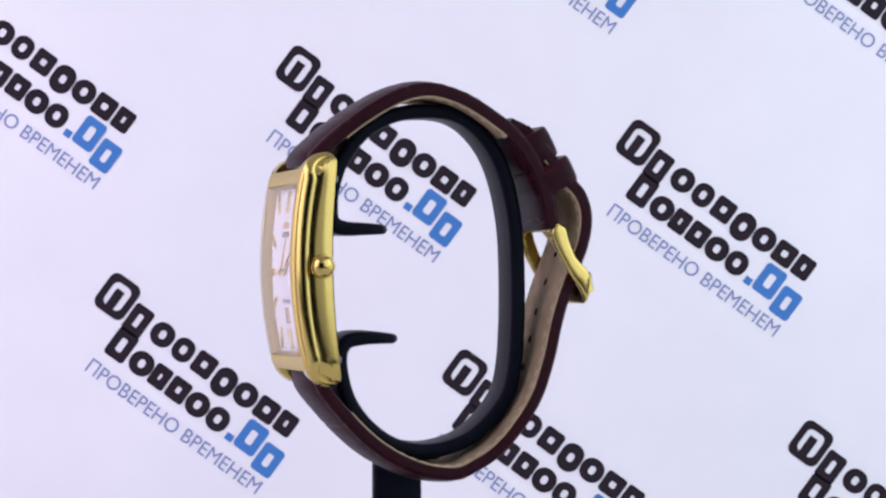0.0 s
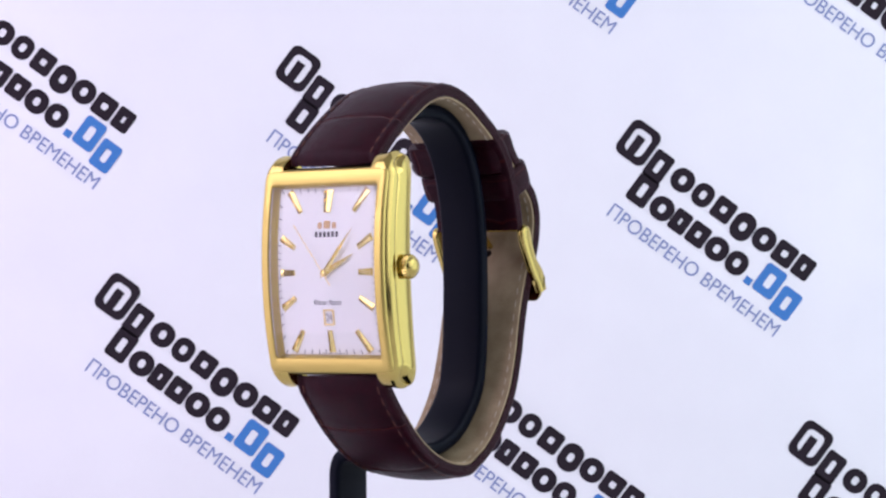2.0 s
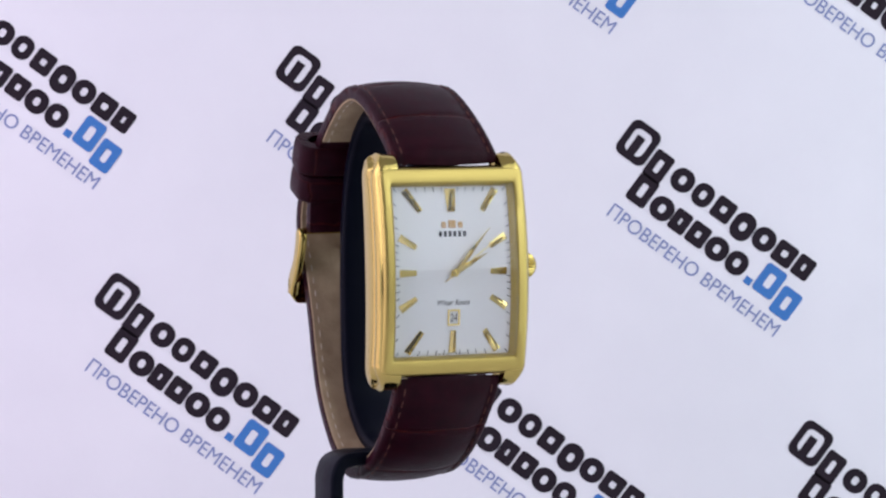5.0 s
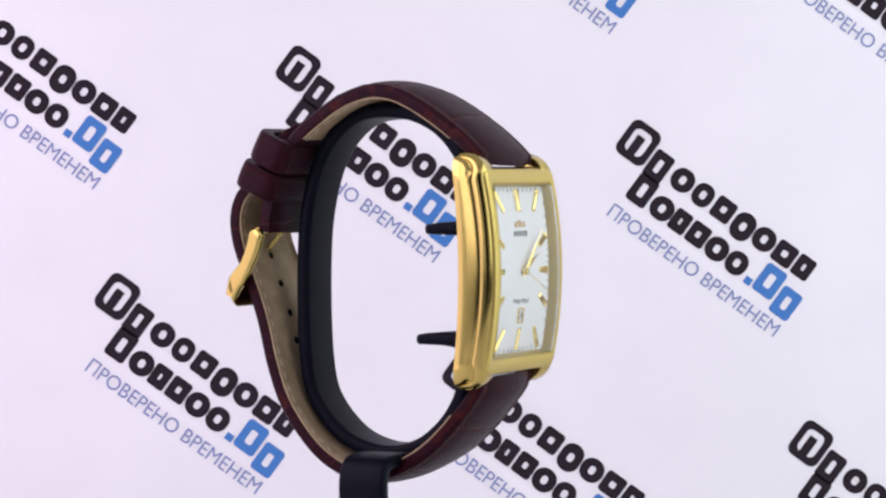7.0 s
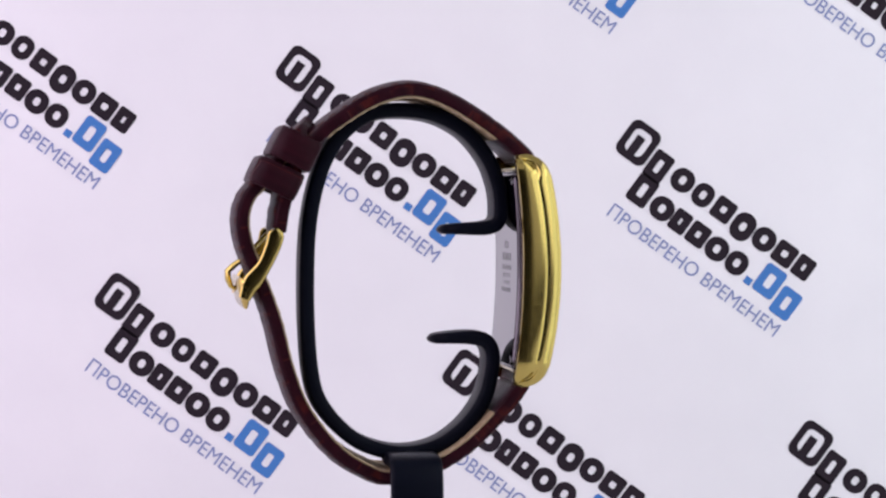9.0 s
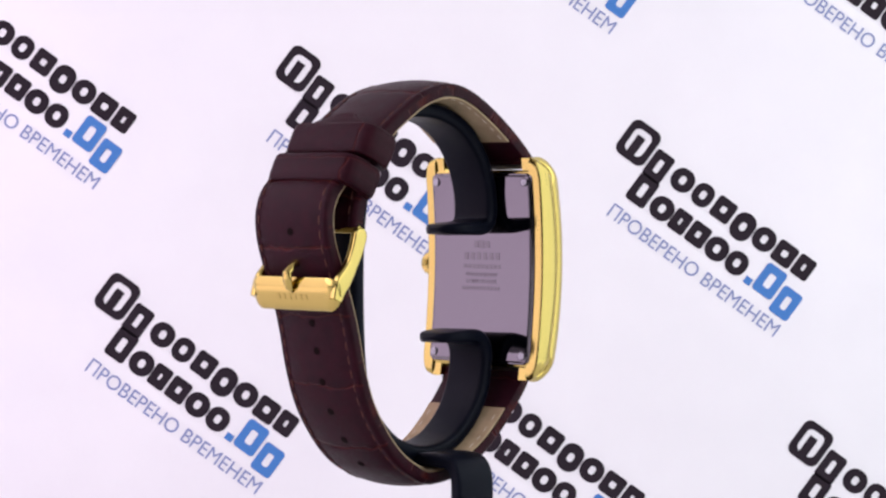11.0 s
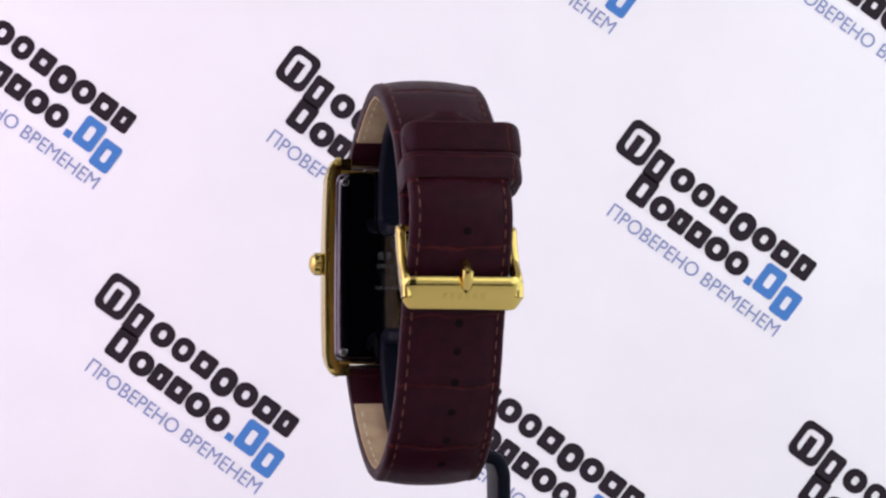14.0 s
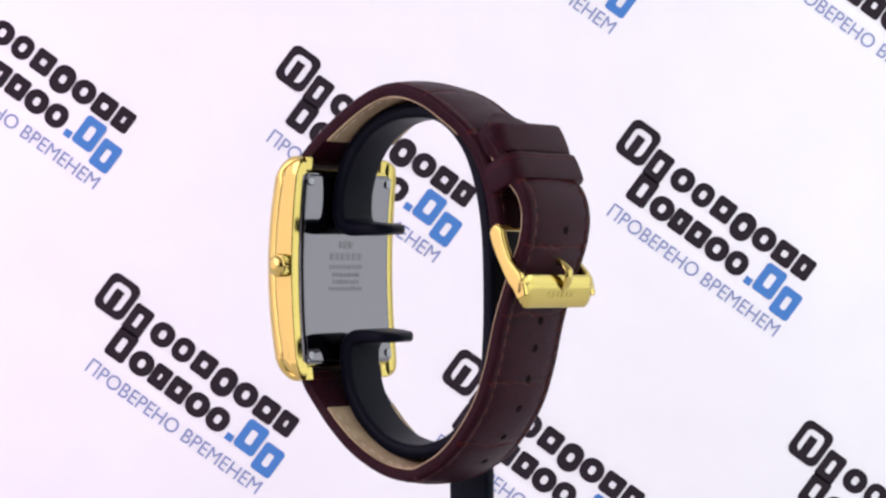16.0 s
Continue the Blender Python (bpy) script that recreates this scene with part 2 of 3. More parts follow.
slab("ceiling", -640, 640, -1320, 320, 720, 740, CEILING, "unseen pale grey ceiling added for reflections in the case ends", "ceiling")
for leg_x in (-540, 540):
    for leg_y in (-460, 270):
        bm = bmesh.new()
        box(bm, leg_x - 18, leg_x + 18, leg_y - 18, leg_y + 18, -800, TABLE_Z - 25.2)
        part("leg", bm, TABLE, table, smooth=False)

SHEET_Y = 150.0
backdrop = slab("backdrop", -330, 330, SHEET_Y, SHEET_Y + 2, TABLE_Z, 330, PAPER, "white printed sheet standing upright behind the watch", "backdrop")
PX = 0.14465  # millimetres on the sheet to one unit of the print's layout


def ring_block(bm, u, v, w, h, slot_w, slot_h, r=0.16):
    """A plain rounded block with a slot through it; r: corner radius as a share of the shorter side."""
    outer, inner = rounded(w / 2, h / 2, min(w, h) * r, 6), rounded(slot_w / 2, slot_h / 2, min(slot_w, slot_h) * max(0.3, r), 6)
    loft(bm, [[(u + x, v + y, 0) for x, y in outer], [(u + x, v + y, 0) for x, y in inner]], caps=False)


def oval(bm, u, v, w, h):
    ring_block(bm, u, v, w, h, 12, 16, 0.46)


def upright(bm, u, v, w, h):
    ring_block(bm, u, v, w, h, w - 28, h - 29)


def printed_mark(x, z, scale, turn):
    """One repeat of the print: an emblem, two lines of plain blocks and a slogan."""
    m = mm(Matrix.Translation((x, SHEET_Y - 0.15, z)) @ pose(0, 0, 0, 90, 0, 0) @ pose(0, 0, 0, 0, 0, -turn)) @ Matrix.Scale(PX * scale, 4)
    bm = bmesh.new()
    ring_block(bm, 0, 0, 61, 71, 36, 46, 0.24)
    for u, v, w, h in ((-1, -6, 16, 36),):
        bm.faces.new([bm.verts.new((u + a * w / 2, v + b * h / 2, 0.02)) for a, b in ((-1, -1), (1, -1), (1, 1), (-1, 1))])
    part("emblem", bm, PRINT_DARK, backdrop, "dark rounded square emblem", False, m)
    bm = bmesh.new()
    for shape, u, v, w, h in ((upright, 53.5, -13, 38, 54), (oval, 102.6, -7.5, 43, 43), (oval, 147.0, -7.5, 38, 43), (upright, 191.6, -7, 39, 41), (oval, 237.0, -11, 41, 52),
                              (oval, 280.6, -7, 43, 43), (upright, 325.0, -6.5, 40, 41), (upright, 366.0, -6, 34, 41),
                              (upright, 55.5, -64, 40, 55), (oval, 102.5, -69.5, 44, 43), (upright, 142.0, -69, 33, 41), (upright, 181.0, -69, 37, 41),
                              (oval, 223.0, -70, 43, 43), (oval, 266.0, -69.5, 40, 43)):
        shape(bm, u, v, w, h)
    part("name_block", bm, PRINT_DARK, backdrop, "dark plain blocks of a printed name", False, m)
    bm = flat_bars([(300.5, -83, 14, 13)])
    upright(bm, 332, -61, 42, 56)
    upright(bm, 378, -76, 40, 54)
    part("suffix_block", bm, PRINT_BLUE, backdrop, "blue plain blocks of a printed name", False, m)
    bm = lettering("ПPOBEPEHO BPEMEHEM", 366, 27)
    bm.transform(Matrix.Translation((212, -124, 0)))
    part("slogan", bm, PRINT_SLATE, backdrop, "slate blue printed slogan", False, m)


for x, z, scale in ((-30.6, 37.14, 1.0), (56.35, 17.77, 1.0), (-77.2, -20.91, 1.02), (11.67, -40.89, 1.01), (100.14, -59.42, 1.0),
                    (-117.52, 56.36, 1.0), (101.71, 76.06, 1.0), (14.8, 95.41, 1.0)):
    printed_mark(x, z, scale, 36.4)

# ---------------------------------------------------------------- wristwatch; its own origin is the middle of the case
watch = tagged(new("wristwatch"), "gold rectangular wristwatch with silver dial and maroon croc-grain leather strap", "watch")
CASE_X, CASE_Z = -1.8, -12.0


def lerp_table(table, v):
    for (a, fa), (b, fb) in zip(table, table[1:]):
        if v <= b:
            t = (v - a) / (b - a)
            return fa + (fb - fa) * t
    return table[-1][1]


def front(v):
    """How far the front of the case stands out at height v."""
    v = abs(v)
    base = 27.05 - v * v / 160
    e = min(1.0, max(0, v - 19.3) / 3.05)
    return base - max(0, v - 18.2) * 0.12 - 2.6 * (1 - math.sqrt(1 - e * e))


def back(v):
    return 19.35 - v * v / 285


DEEP = 7.85


def bend(x, v, w):
    """From flat case coordinates (across, along, out from the back) to the curved case."""
    return (x, -(back(v) + (front(v) - back(v)) * w / DEEP), v)


def rows_of(a, b, step):
    n = max(1, round(abs(b - a) / step))
    return [a + (b - a) * i / n for i in range(n + 1)]


def rail_outline():
    """The side view of the case (out from the axis, along): curved front, rolled ends, hollow back. Third: 1 where the edge is broadly rolled."""
    half = [(back(v), v, 0.05) for v in rows_of(0, 20.6, 0.8)]
    half += [(17.95, 21.3, 0.06), (18.15, 21.8, 0.1), (18.55, 22.15, 0.2), (19.1, 22.36, 0.33)]
    f = 26.88 - 17.6 ** 2 / 160
    half += [(20.0 + (f - 20.0) * math.sin(radians(a)), 17.6 + 4.82 * math.cos(radians(a)), 0.42 + 0.58 * a / 90) for a in range(0, 90, 9)]
    half += [(26.88 - v * v / 160, v, 1.0) for v in rows_of(17.6, 0, 0.8)]
    return [(d, -v, e) for d, v, e in reversed(half[1:-1])] + half


def build_case():
    """Two side rails whose ends are the lugs, the lugs' inner cheeks and the two bars between them."""
    outline = rail_outline()
    n = len(outline)
    inward = []
    for i, (d, v, e) in enumerate(outline):
        a, b = outline[i - 1], outline[(i + 1) % n]
        t = Vector((b[0] - a[0], b[1] - a[1])).normalized()
        q = Vector((-t.y, t.x))
        inward.append(q if q.dot(Vector((22.5 - d, -v * 0.2))) > 0 else -q)
    # across the rail: x, how far in from the outline
    section = [(12.7, 0.10), (13.25, 0.03), (13.85, 0.08), (14.35, 0.30), (14.75, 0.62), (15.05, 1.05), (15.26, 1.55), (15.36, 2.05), (15.38, 2.45), (15.3, 2.72), (15.25, 2.82),
               (15.3, 2.95), (15.4, 3.15), (15.46, 3.45)]

    def swell(x, v):
        """The side bulges a little along its length and draws in at the lugs."""
        e = max(0.0, abs(v) - 17.5) / 5.0
        return x + (0.14 * (1 - (v / 22) ** 2) if x > 14.9 else 0) - 1.5 * e * e * min(1, max(0, x - 13.2) / 1.7)

    for side in (1, -1):
        bm = bmesh.new()
        rings = []
        for x, inset in section:
            rings.append([(side * swell(x, v), -(d + q.x * inset * e), v + q.y * inset * e) for (d, v, e), q in zip(outline, inward)])
        # the flat of the side, drawn in to a narrow strip
        flat = rings[-1]
        for k, rise in ((0.35, 0.07), (0.7, 0.11), (0.97, 0.12)):
            rings.append([(side * swell(15.46 + rise, v * (1 - 0.05 * k)), y + (-21.6 + v * v / 230 - y) * k, v * (1 - 0.05 * k)) for x, y, v in flat])
        loft(bm, rings)
        part("side_rail", bm, GOLD, watch, "polished gold curved side of the case with a rolled edge")
        for end in (1, -1):
            bm = bmesh.new()
            rings = []
            for v in rows_of(16.7, 22.1, 0.45):
                e = max(0, v - 17.6) / 4.82
                top = 20.0 + (26.88 - 17.6 ** 2 / 160 - 20.0) * math.sqrt(max(0.0, 1 - min(1, e) ** 2)) if v > 17.6 else 26.88 - v * v / 160
                low = back(v) + 0.5
                top = max(top - 0.12, low + 0.8)
                rings.append([(side * x, -d, end * v) for x, d in ((10.5, low + 0.1), (10.6, low), (12.7, low), (12.7, top), (10.95, top), (10.6, top - 0.15), (10.5, top - 0.45))])
            loft(bm, rings)
            part("lug", bm, GOLD, watch, "polished gold lug beside the strap")
    for end in (1, -1):
        bm = bmesh.new()
        rings = []
        for x in rows_of(-12.7, 12.7, 2.0):
            rings.append([bend(x, end * v, w) for v, w in ((16.75, 0.3), (19.3, 0.3), (19.75, 0.7), (19.85, 5.6), (19.6, 6.8), (19.2, 7.35), (16.75, 7.4))])
        loft(bm, rings)
        part("end_bar", bm, GOLD, watch, "polished gold end of the case between the lugs")


def dense_ring(hx, hv, r, w):
    """A rounded rectangle bent onto the case, with points along its sides."""
    flat = rounded(hx, hv, r, 4)
    out = []
    for (x0, v0), (x1, v1) in zip(flat, flat[1:] + flat[:1]):
        n = 24 if abs(v1 - v0) > 5 else 1
        for i in range(n):
            out.append(bend(x0 + (x1 - x0) * i / n, v0 + (v1 - v0) * i / n, w))
    return out


def curved_plate(bm, hx, hv, w, nx=8, nv=28):
    rings = [[bend(hx * (2 * i / nx - 1), hv * (2 * j / nv - 1), w) for i in range(nx + 1)] for j in range(nv + 1)]
    loft(bm, rings, closed=False)


def on_dial(x, v, lift=0.0):
    """A frame on the dial: x across, y up along the dial, z out towards the viewer."""
    d = 0.01
    a, b = Vector(bend(x, v - d, 0)), Vector(bend(x, v + d, 0))
    y0 = -(front(v) - 1.9) - lift
    slope = (front(v + d) - front(v - d)) / (2 * d)
    up = Vector((0, -slope, 1)).normalized()
    out = Vector((1, 0, 0)).cross(up)
    m = Matrix(((1, up.x, out.x), (0, up.y, out.y), (0, up.z, out.z))).to_4x4()
    m.translation = (x, y0, v)
    return m


build_case()
bm = bmesh.new()
loft(bm, [dense_ring(14.72, 19.5, 1.3, 6.7), dense_ring(14.66, 19.46, 1.3, 7.2), dense_ring(14.46, 19.36, 1.2, 7.56), dense_ring(14.15, 19.2, 1.15, 7.8), dense_ring(13.8, 19.0, 1.1, 7.87),
          dense_ring(12.75, 16.85, 0.6, 7.9), dense_ring(12.6, 16.68, 0.5, 7.78), dense_ring(12.5, 16.55, 0.5, 7.3)], caps=False)
part("bezel", bm, BRUSHED, watch, "brushed gold rectangular bezel")
bm = bmesh.new()
loft(bm, [dense_ring(12.52, 16.57, 0.5, 7.35), dense_ring(12.4, 16.45, 0.5, 7.3), dense_ring(11.75, 15.9, 0.4, 6.0), dense_ring(11.7, 15.85, 0.4, 5.4)], caps=False)
part("inner_ring", bm, BRUSHED, watch, "gold sloping ring inside the crystal")
bm = bmesh.new()
GLASS = ((12.42, 16.40, -0.5), (12.40, 16.38, 0.10), (12.3, 16.28, 0.26), (12.1, 16.08, 0.34))


def glass_ring(hx, hv, lift):
    """A rounded rectangle at an even height over the front of the case."""
    out = []
    flat = rounded(hx, hv, 0.6, 4)
    for (x0, v0), (x1, v1) in zip(flat, flat[1:] + flat[:1]):
        n = 24 if abs(v1 - v0) > 5 else 1
        out += [(x0 + (x1 - x0) * i / n, -(front(v0 + (v1 - v0) * i / n) + lift), v0 + (v1 - v0) * i / n) for i in range(n)]
    return out


loft(bm, [glass_ring(*g) for g in GLASS], caps=False)
loft(bm, [[(12.1 * (2 * i / 8 - 1), -(front(v) + 0.34 + 0.10 * (1 - (2 * i / 8 - 1) ** 2)), v) for i in range(9)] for v in rows_of(-16.08, 16.08, 0.7)], closed=False)
crystal = part("crystal", bm, CRYSTAL, watch, "clear curved crystal")
crystal.visible_shadow = False

bm = bmesh.new()
loft(bm, [[(12.5 * (2 * i / 8 - 1), -(front(v) - 1.9), v) for i in range(9)] for v in rows_of(-16.5, 16.5, 0.8)], closed=False)
dial = part("dial", bm, DIAL, watch, "silvered white dial with gilt markers")


def marker_mesh(length, wide, narrow, height=0.42):
    """A faceted wedge with a ridge along it, pointing along -y from its outer end at the origin."""
    bm = bmesh.new()
    pts = [(-wide / 2, 0, 0), (wide / 2, 0, 0), (narrow / 2, -length, 0), (-narrow / 2, -length, 0)]
    low, mid = [bm.verts.new(p) for p in pts], [bm.verts.new((x, y, height * 0.4)) for x, y, z in pts]
    ridge = [bm.verts.new((0, -0.12, height)), bm.verts.new((0, -length + 0.3, height))]
    for i in range(4):
        k = (i + 1) % 4
        bm.faces.new((low[i], low[k], mid[k], mid[i]))
    bm.faces.new((mid[0], mid[1], ridge[0]))
    bm.faces.new((mid[1], mid[2], ridge[1], ridge[0]))
    bm.faces.new((mid[2], mid[3], ridge[1]))
    bm.faces.new((mid[3], mid[0], ridge[0], ridge[1]))
    return bm


CENTRE_V = -0.3
MARKS = {12: (0.0, 15.5, 0.0, 11.1), 1: (9.3, 15.3, 6.3, 11.2), 2: (10.8, 6.5, 7.5, 4.5), 3: (10.9, -0.2, 7.6, -0.2), 4: (10.8, -7.0, 7.6, -5.0),
         5: (9.2, -15.2, 6.4, -11.2), 6: (0.0, -15.4, 0.0, -11.1)}
for hour in range(1, 13):
    src = hour if hour in MARKS else 12 - hour
    x0, v0, x1, v1 = MARKS[src]
    if hour not in MARKS:
        x0, x1 = -x0, -x1
    length = math.hypot(x1 - x0, v1 - v0)
    turn = math.degrees(math.atan2(x1 - x0, -(v1 - v0)))
    bm = marker_mesh(length, 2.2 if hour == 12 else 1.45, 1.5 if hour == 12 else 1.0)
    ob = part("hour_marker", bm, MARKER, dial, "", False)
    ob.matrix_basis = mm(on_dial(x0, v0) @ pose(0, 0, 0, 0, 0, turn))
bm = bmesh.new()
box(bm, -0.07, 0.07, -0.45, 0.45, 0, 0.03)
tick = None
for minute in range(60):
    if minute % 5 == 0:
        continue
    a = radians(6 * minute)
    dx, dv = math.sin(a), math.cos(a)
    k = min(11.35 / max(1e-6, abs(dx)), 15.35 / max(1e-6, abs(dv)))
    m = on_dial(dx * k, dv * k) @ pose(0, 0, 0, 0, 0, -6 * minute)
    if tick is None:
        tick = part("minute_tick", bm, INK, dial, "", False)
        tick.matrix_basis = mm(m)
    else:
        same("minute_tick", tick.data, dial, m)

# crest, name bars, small writing and the date
bm = bmesh.new()
for x, w, h, y in ((-1.7, 1.0, 1.2, 0), (0, 1.6, 1.5, 0.15), (1.7, 1.0, 1.2, 0)):
    loft(bm, [[(x + a, y + b, 0.0) for a, b in rounded(w / 2, h / 2, 0.3, 3)], [(x + a * 0.8, y + b * 0.8, 0.15) for a, b in rounded(w / 2, h / 2, 0.3, 3)]])
part("crest", bm, CREST, dial, "small orange and gilt applied crest", at=mm(on_dial(0, 8.7)))
part("name_bars", flat_bars([(-2.45 + 0.98 * i, 0, 0.62, 1.05) for i in range(6)]), INK, dial, "dark printed name bars", False, mm(on_dial(0, 7.0, 0.04)))
part("script_text", lettering("Water Resist", 6.6, 1.0, 0.35, 0.006), INK, dial, "small dark slanted script", False, mm(on_dial(0.05, -5.9, 0.04)))
part("small_print", flat_bars([(x, 0, 0.36, 0.12) for x in (-3.2, -2.6, -2.0, -1.0, -0.4, 0.9, 1.5, 2.1, 2.7, 3.3)]), INK, dial, "tiny dark printing", False, mm(on_dial(0, -15.62, 0.04)))
bm = bmesh.new()
loft(bm, [[(x, y, z) for x, y in rounded(a, b, 0.12, 3)] for a, b, z in ((1.22, 1.52, 0.0), (1.2, 1.5, 0.22), (0.95, 1.25, 0.22), (0.9, 1.2, 0.02))], caps=False)
date = part("date_frame", bm, MARKER, dial, "gilt date frame", False, mm(on_dial(0.05, -8.75)))
part("date_disc", flat_bars([(0, 0, 1.82, 2.42)]), DATE, date, "white date disc", False, mm(Matrix.Translation((0, 0, 0.03))))
part("date_numeral", lettering("24", 1.35, 1.55), INK, date, "dark numeral", False, mm(Matrix.Translation((0, 0, 0.06))))


def hand_mesh(length, width, tail, lift):
    bm = bmesh.new()
    pts = [(0, -tail), (width / 2, 0.2), (width * 0.42, length * 0.45), (0, length), (-width * 0.42, length * 0.45), (-width / 2, 0.2)]
    low = [bm.verts.new((x, y, lift)) for x, y in pts]
    r0, r1 = bm.verts.new((0, 0, lift + 0.22)), bm.verts.new((0, length * 0.5, lift + 0.22))
    bm.faces.new((low[0], low[1], r0))
    bm.faces.new((low[1], low[2], r1, r0))
    bm.faces.new((low[2], low[3], r1))
    bm.faces.new((low[3], low[4], r1))
    bm.faces.new((low[4], low[5], r0, r1))
    bm.faces.new((low[5], low[0], r0))
    bm.faces.new(low[::-1])
    lathe(bm, [(0.7, lift - 0.05, 0), (0.7, lift + 0.25, 0)], 20)
    return bm


hour_hand = part("hour_hand", hand_mesh(7.9, 1.15, 1.2, 0.5), MARKER, watch, "gilt tapered hour hand", False)
minute_hand = part("minute_hand", hand_mesh(11.3, 1.0, 1.4, 0.85), MARKER, watch, "gilt tapered minute hand", False)
bm = bmesh.new()
box(bm, -0.07, 0.07, -2.9, 11.4, 1.2, 1.26)
lathe(bm, [(0.45, 1.15, 0), (0.45, 1.35, 0), (0.2, 1.42, 0)], 20)
second_hand = part("second_hand", bm, MARKER, watch, "thin gilt second hand", False)

# crown
bm = bmesh.new()
lathe(bm, [(1.0, -0.4, 0), (1.0, 0.35, 0), (2.05, 0.4, 1), (2.3, 0.6, 1), (2.3, 1.9, 1), (2.1, 2.15, 0), (1.95, 2.2, 0), (1.7, 2.6, 0), (1.1, 2.95, 0), (0.4, 3.1, 0), (0.05, 3.12, 0)], 52, 0.24)
part("crown", bm, GOLD, watch, "knurled gold crown", at=mm(Matrix.Translation((15.4, -21.6, 0.6)) @ pose(0, 0, 0, 0, 90, 0)))

# case back with its screws and writing
bm = bmesh.new()
loft(bm, [dense_ring(13.6, 19.1, 1.6, 0.6), dense_ring(13.6, 19.1, 1.6, -0.05), dense_ring(13.4, 18.95, 1.5, -0.25), dense_ring(13.1, 18.7, 1.5, -0.3),
          dense_ring(12.95, 18.5, 1.4, -0.55), dense_ring(12.7, 18.3, 1.3, -0.74)], caps=False)
part("back_rim", bm, STEEL, watch, "polished steel rim of the case back")
bm = bmesh.new()
curved_plate(bm, 12.9, 18.4, -0.70)
case_back = part("case_back", bm, STEEL, watch, "mirror-polished curved steel case back")
bm = bmesh.new()
lathe(bm, [(0.85, 0, 0), (0.85, 0.25, 0), (0.7, 0.35, 0), (0.12, 0.36, 0)], 20)
box(bm, -0.6, 0.6, -0.1, 0.1, 0.33, 0.40)
screw = None
for x in (-11.9, 11.9):
    for v in (-17.3, 17.3):
        m = Matrix.Translation(bend(x, v, -0.7)) @ pose(0, 0, 0, -90, 0, 0) @ pose(0, 0, 0, 0, 0, 35 + 40 * x)
        if screw is None:
            screw = part("screw", bm, SCREW, watch, "small slotted steel screw", False, mm(m))
        else:
            same("screw", screw.data, watch, m)["label"] = "small slotted steel screw"


def on_back(x, v):
    y = -(back(v) + (front(v) - back(v)) * -0.70 / DEEP) + 0.05
    m = Matrix(((-1, 0, 0), (0, 0, 1), (0, 1, 0))).to_4x4()
    m.translation = (x, y, v)
    return m


part("crest_etching", flat_bars([(-1.5, 0, 1.1, 1.4), (0, 0, 1.3, 1.7), (1.5, 0, 1.1, 1.4)]), ENGRAVE, case_back, "etched crest", False, mm(on_back(0, 4.8)))
part("name_etching", flat_bars([(-4.2 + 1.68 * i, 0, 1.1, 1.5) for i in range(6)]), ENGRAVE, case_back, "etched name bars", False, mm(on_back(0, 2.4)))
part("number_etching", flat_bars([(-4.6 + 1.15 * i, 0, 0.8, 0.9) for i in range(9)]), ENGRAVE, case_back, "etched number bars", False, mm(on_back(0, 0.3)))
part("etched_text", lettering("WATER RESISTANT", 8.6, 0.85), ENGRAVE, case_back, "etched capitals", False, mm(on_back(0, -1.3)))
part("etched_text", lettering("STAINLESS STEEL", 8.2, 0.85), ENGRAVE, case_back, "etched capitals", False, mm(on_back(0, -2.7)))
part("maker_etching", flat_bars([(-5.0 + 0.95 * i, 0, 0.65, 0.8) for i in range(11)]), ENGRAVE, case_back, "etched maker bars", False, mm(on_back(0, -4.1)))


# ---- the strap: y and height above the middle of the case, along the outer edge
def lifted(points, dy=0.0, dz=0.0):
    return [(y + dy, z + dz - CASE_Z) for y, z in points]


UPPER = lifted([(-22.2, 8.3), (-22.35, 9.2), (-21.9, 10.7), (-17.4, 14.8), (-12, 18.7), (-6.5, 21.9), (-2, 23.6), (2.1, 24.1), (6.2, 23.4), (10.8, 21.6), (15.4, 18.7),
                (19.4, 15.7), (22.9, 11.9), (25.7, 6.7), (27.6, 0.5), (28.4, -4.6)], 0.0, -0.05)
LOWER = lifted([(-21.8, -32.3), (-21.9, -32.9), (-21.5, -34.8), (-20.6, -36.5), (-18, -39.8), (-14.3, -44), (-9.7, -48.1), (-4.5, -51.2), (1, -53.2), (6.8, -53.7), (10.8, -52.2), (15.2, -49.6),
                (19.7, -45.2), (24.1, -38.8), (26.9, -31.5), (28.8, -24.1), (30.4, -19.2), (32.6, -13.6), (34.9, -7.8), (35.6, -2.4), (34.4, 2.0), (31.8, 5.2),
                (29.0, 8.6), (26.3, 12.0), (23.9, 14.8), (21.5, 17.2)], -0.2, 0.25)


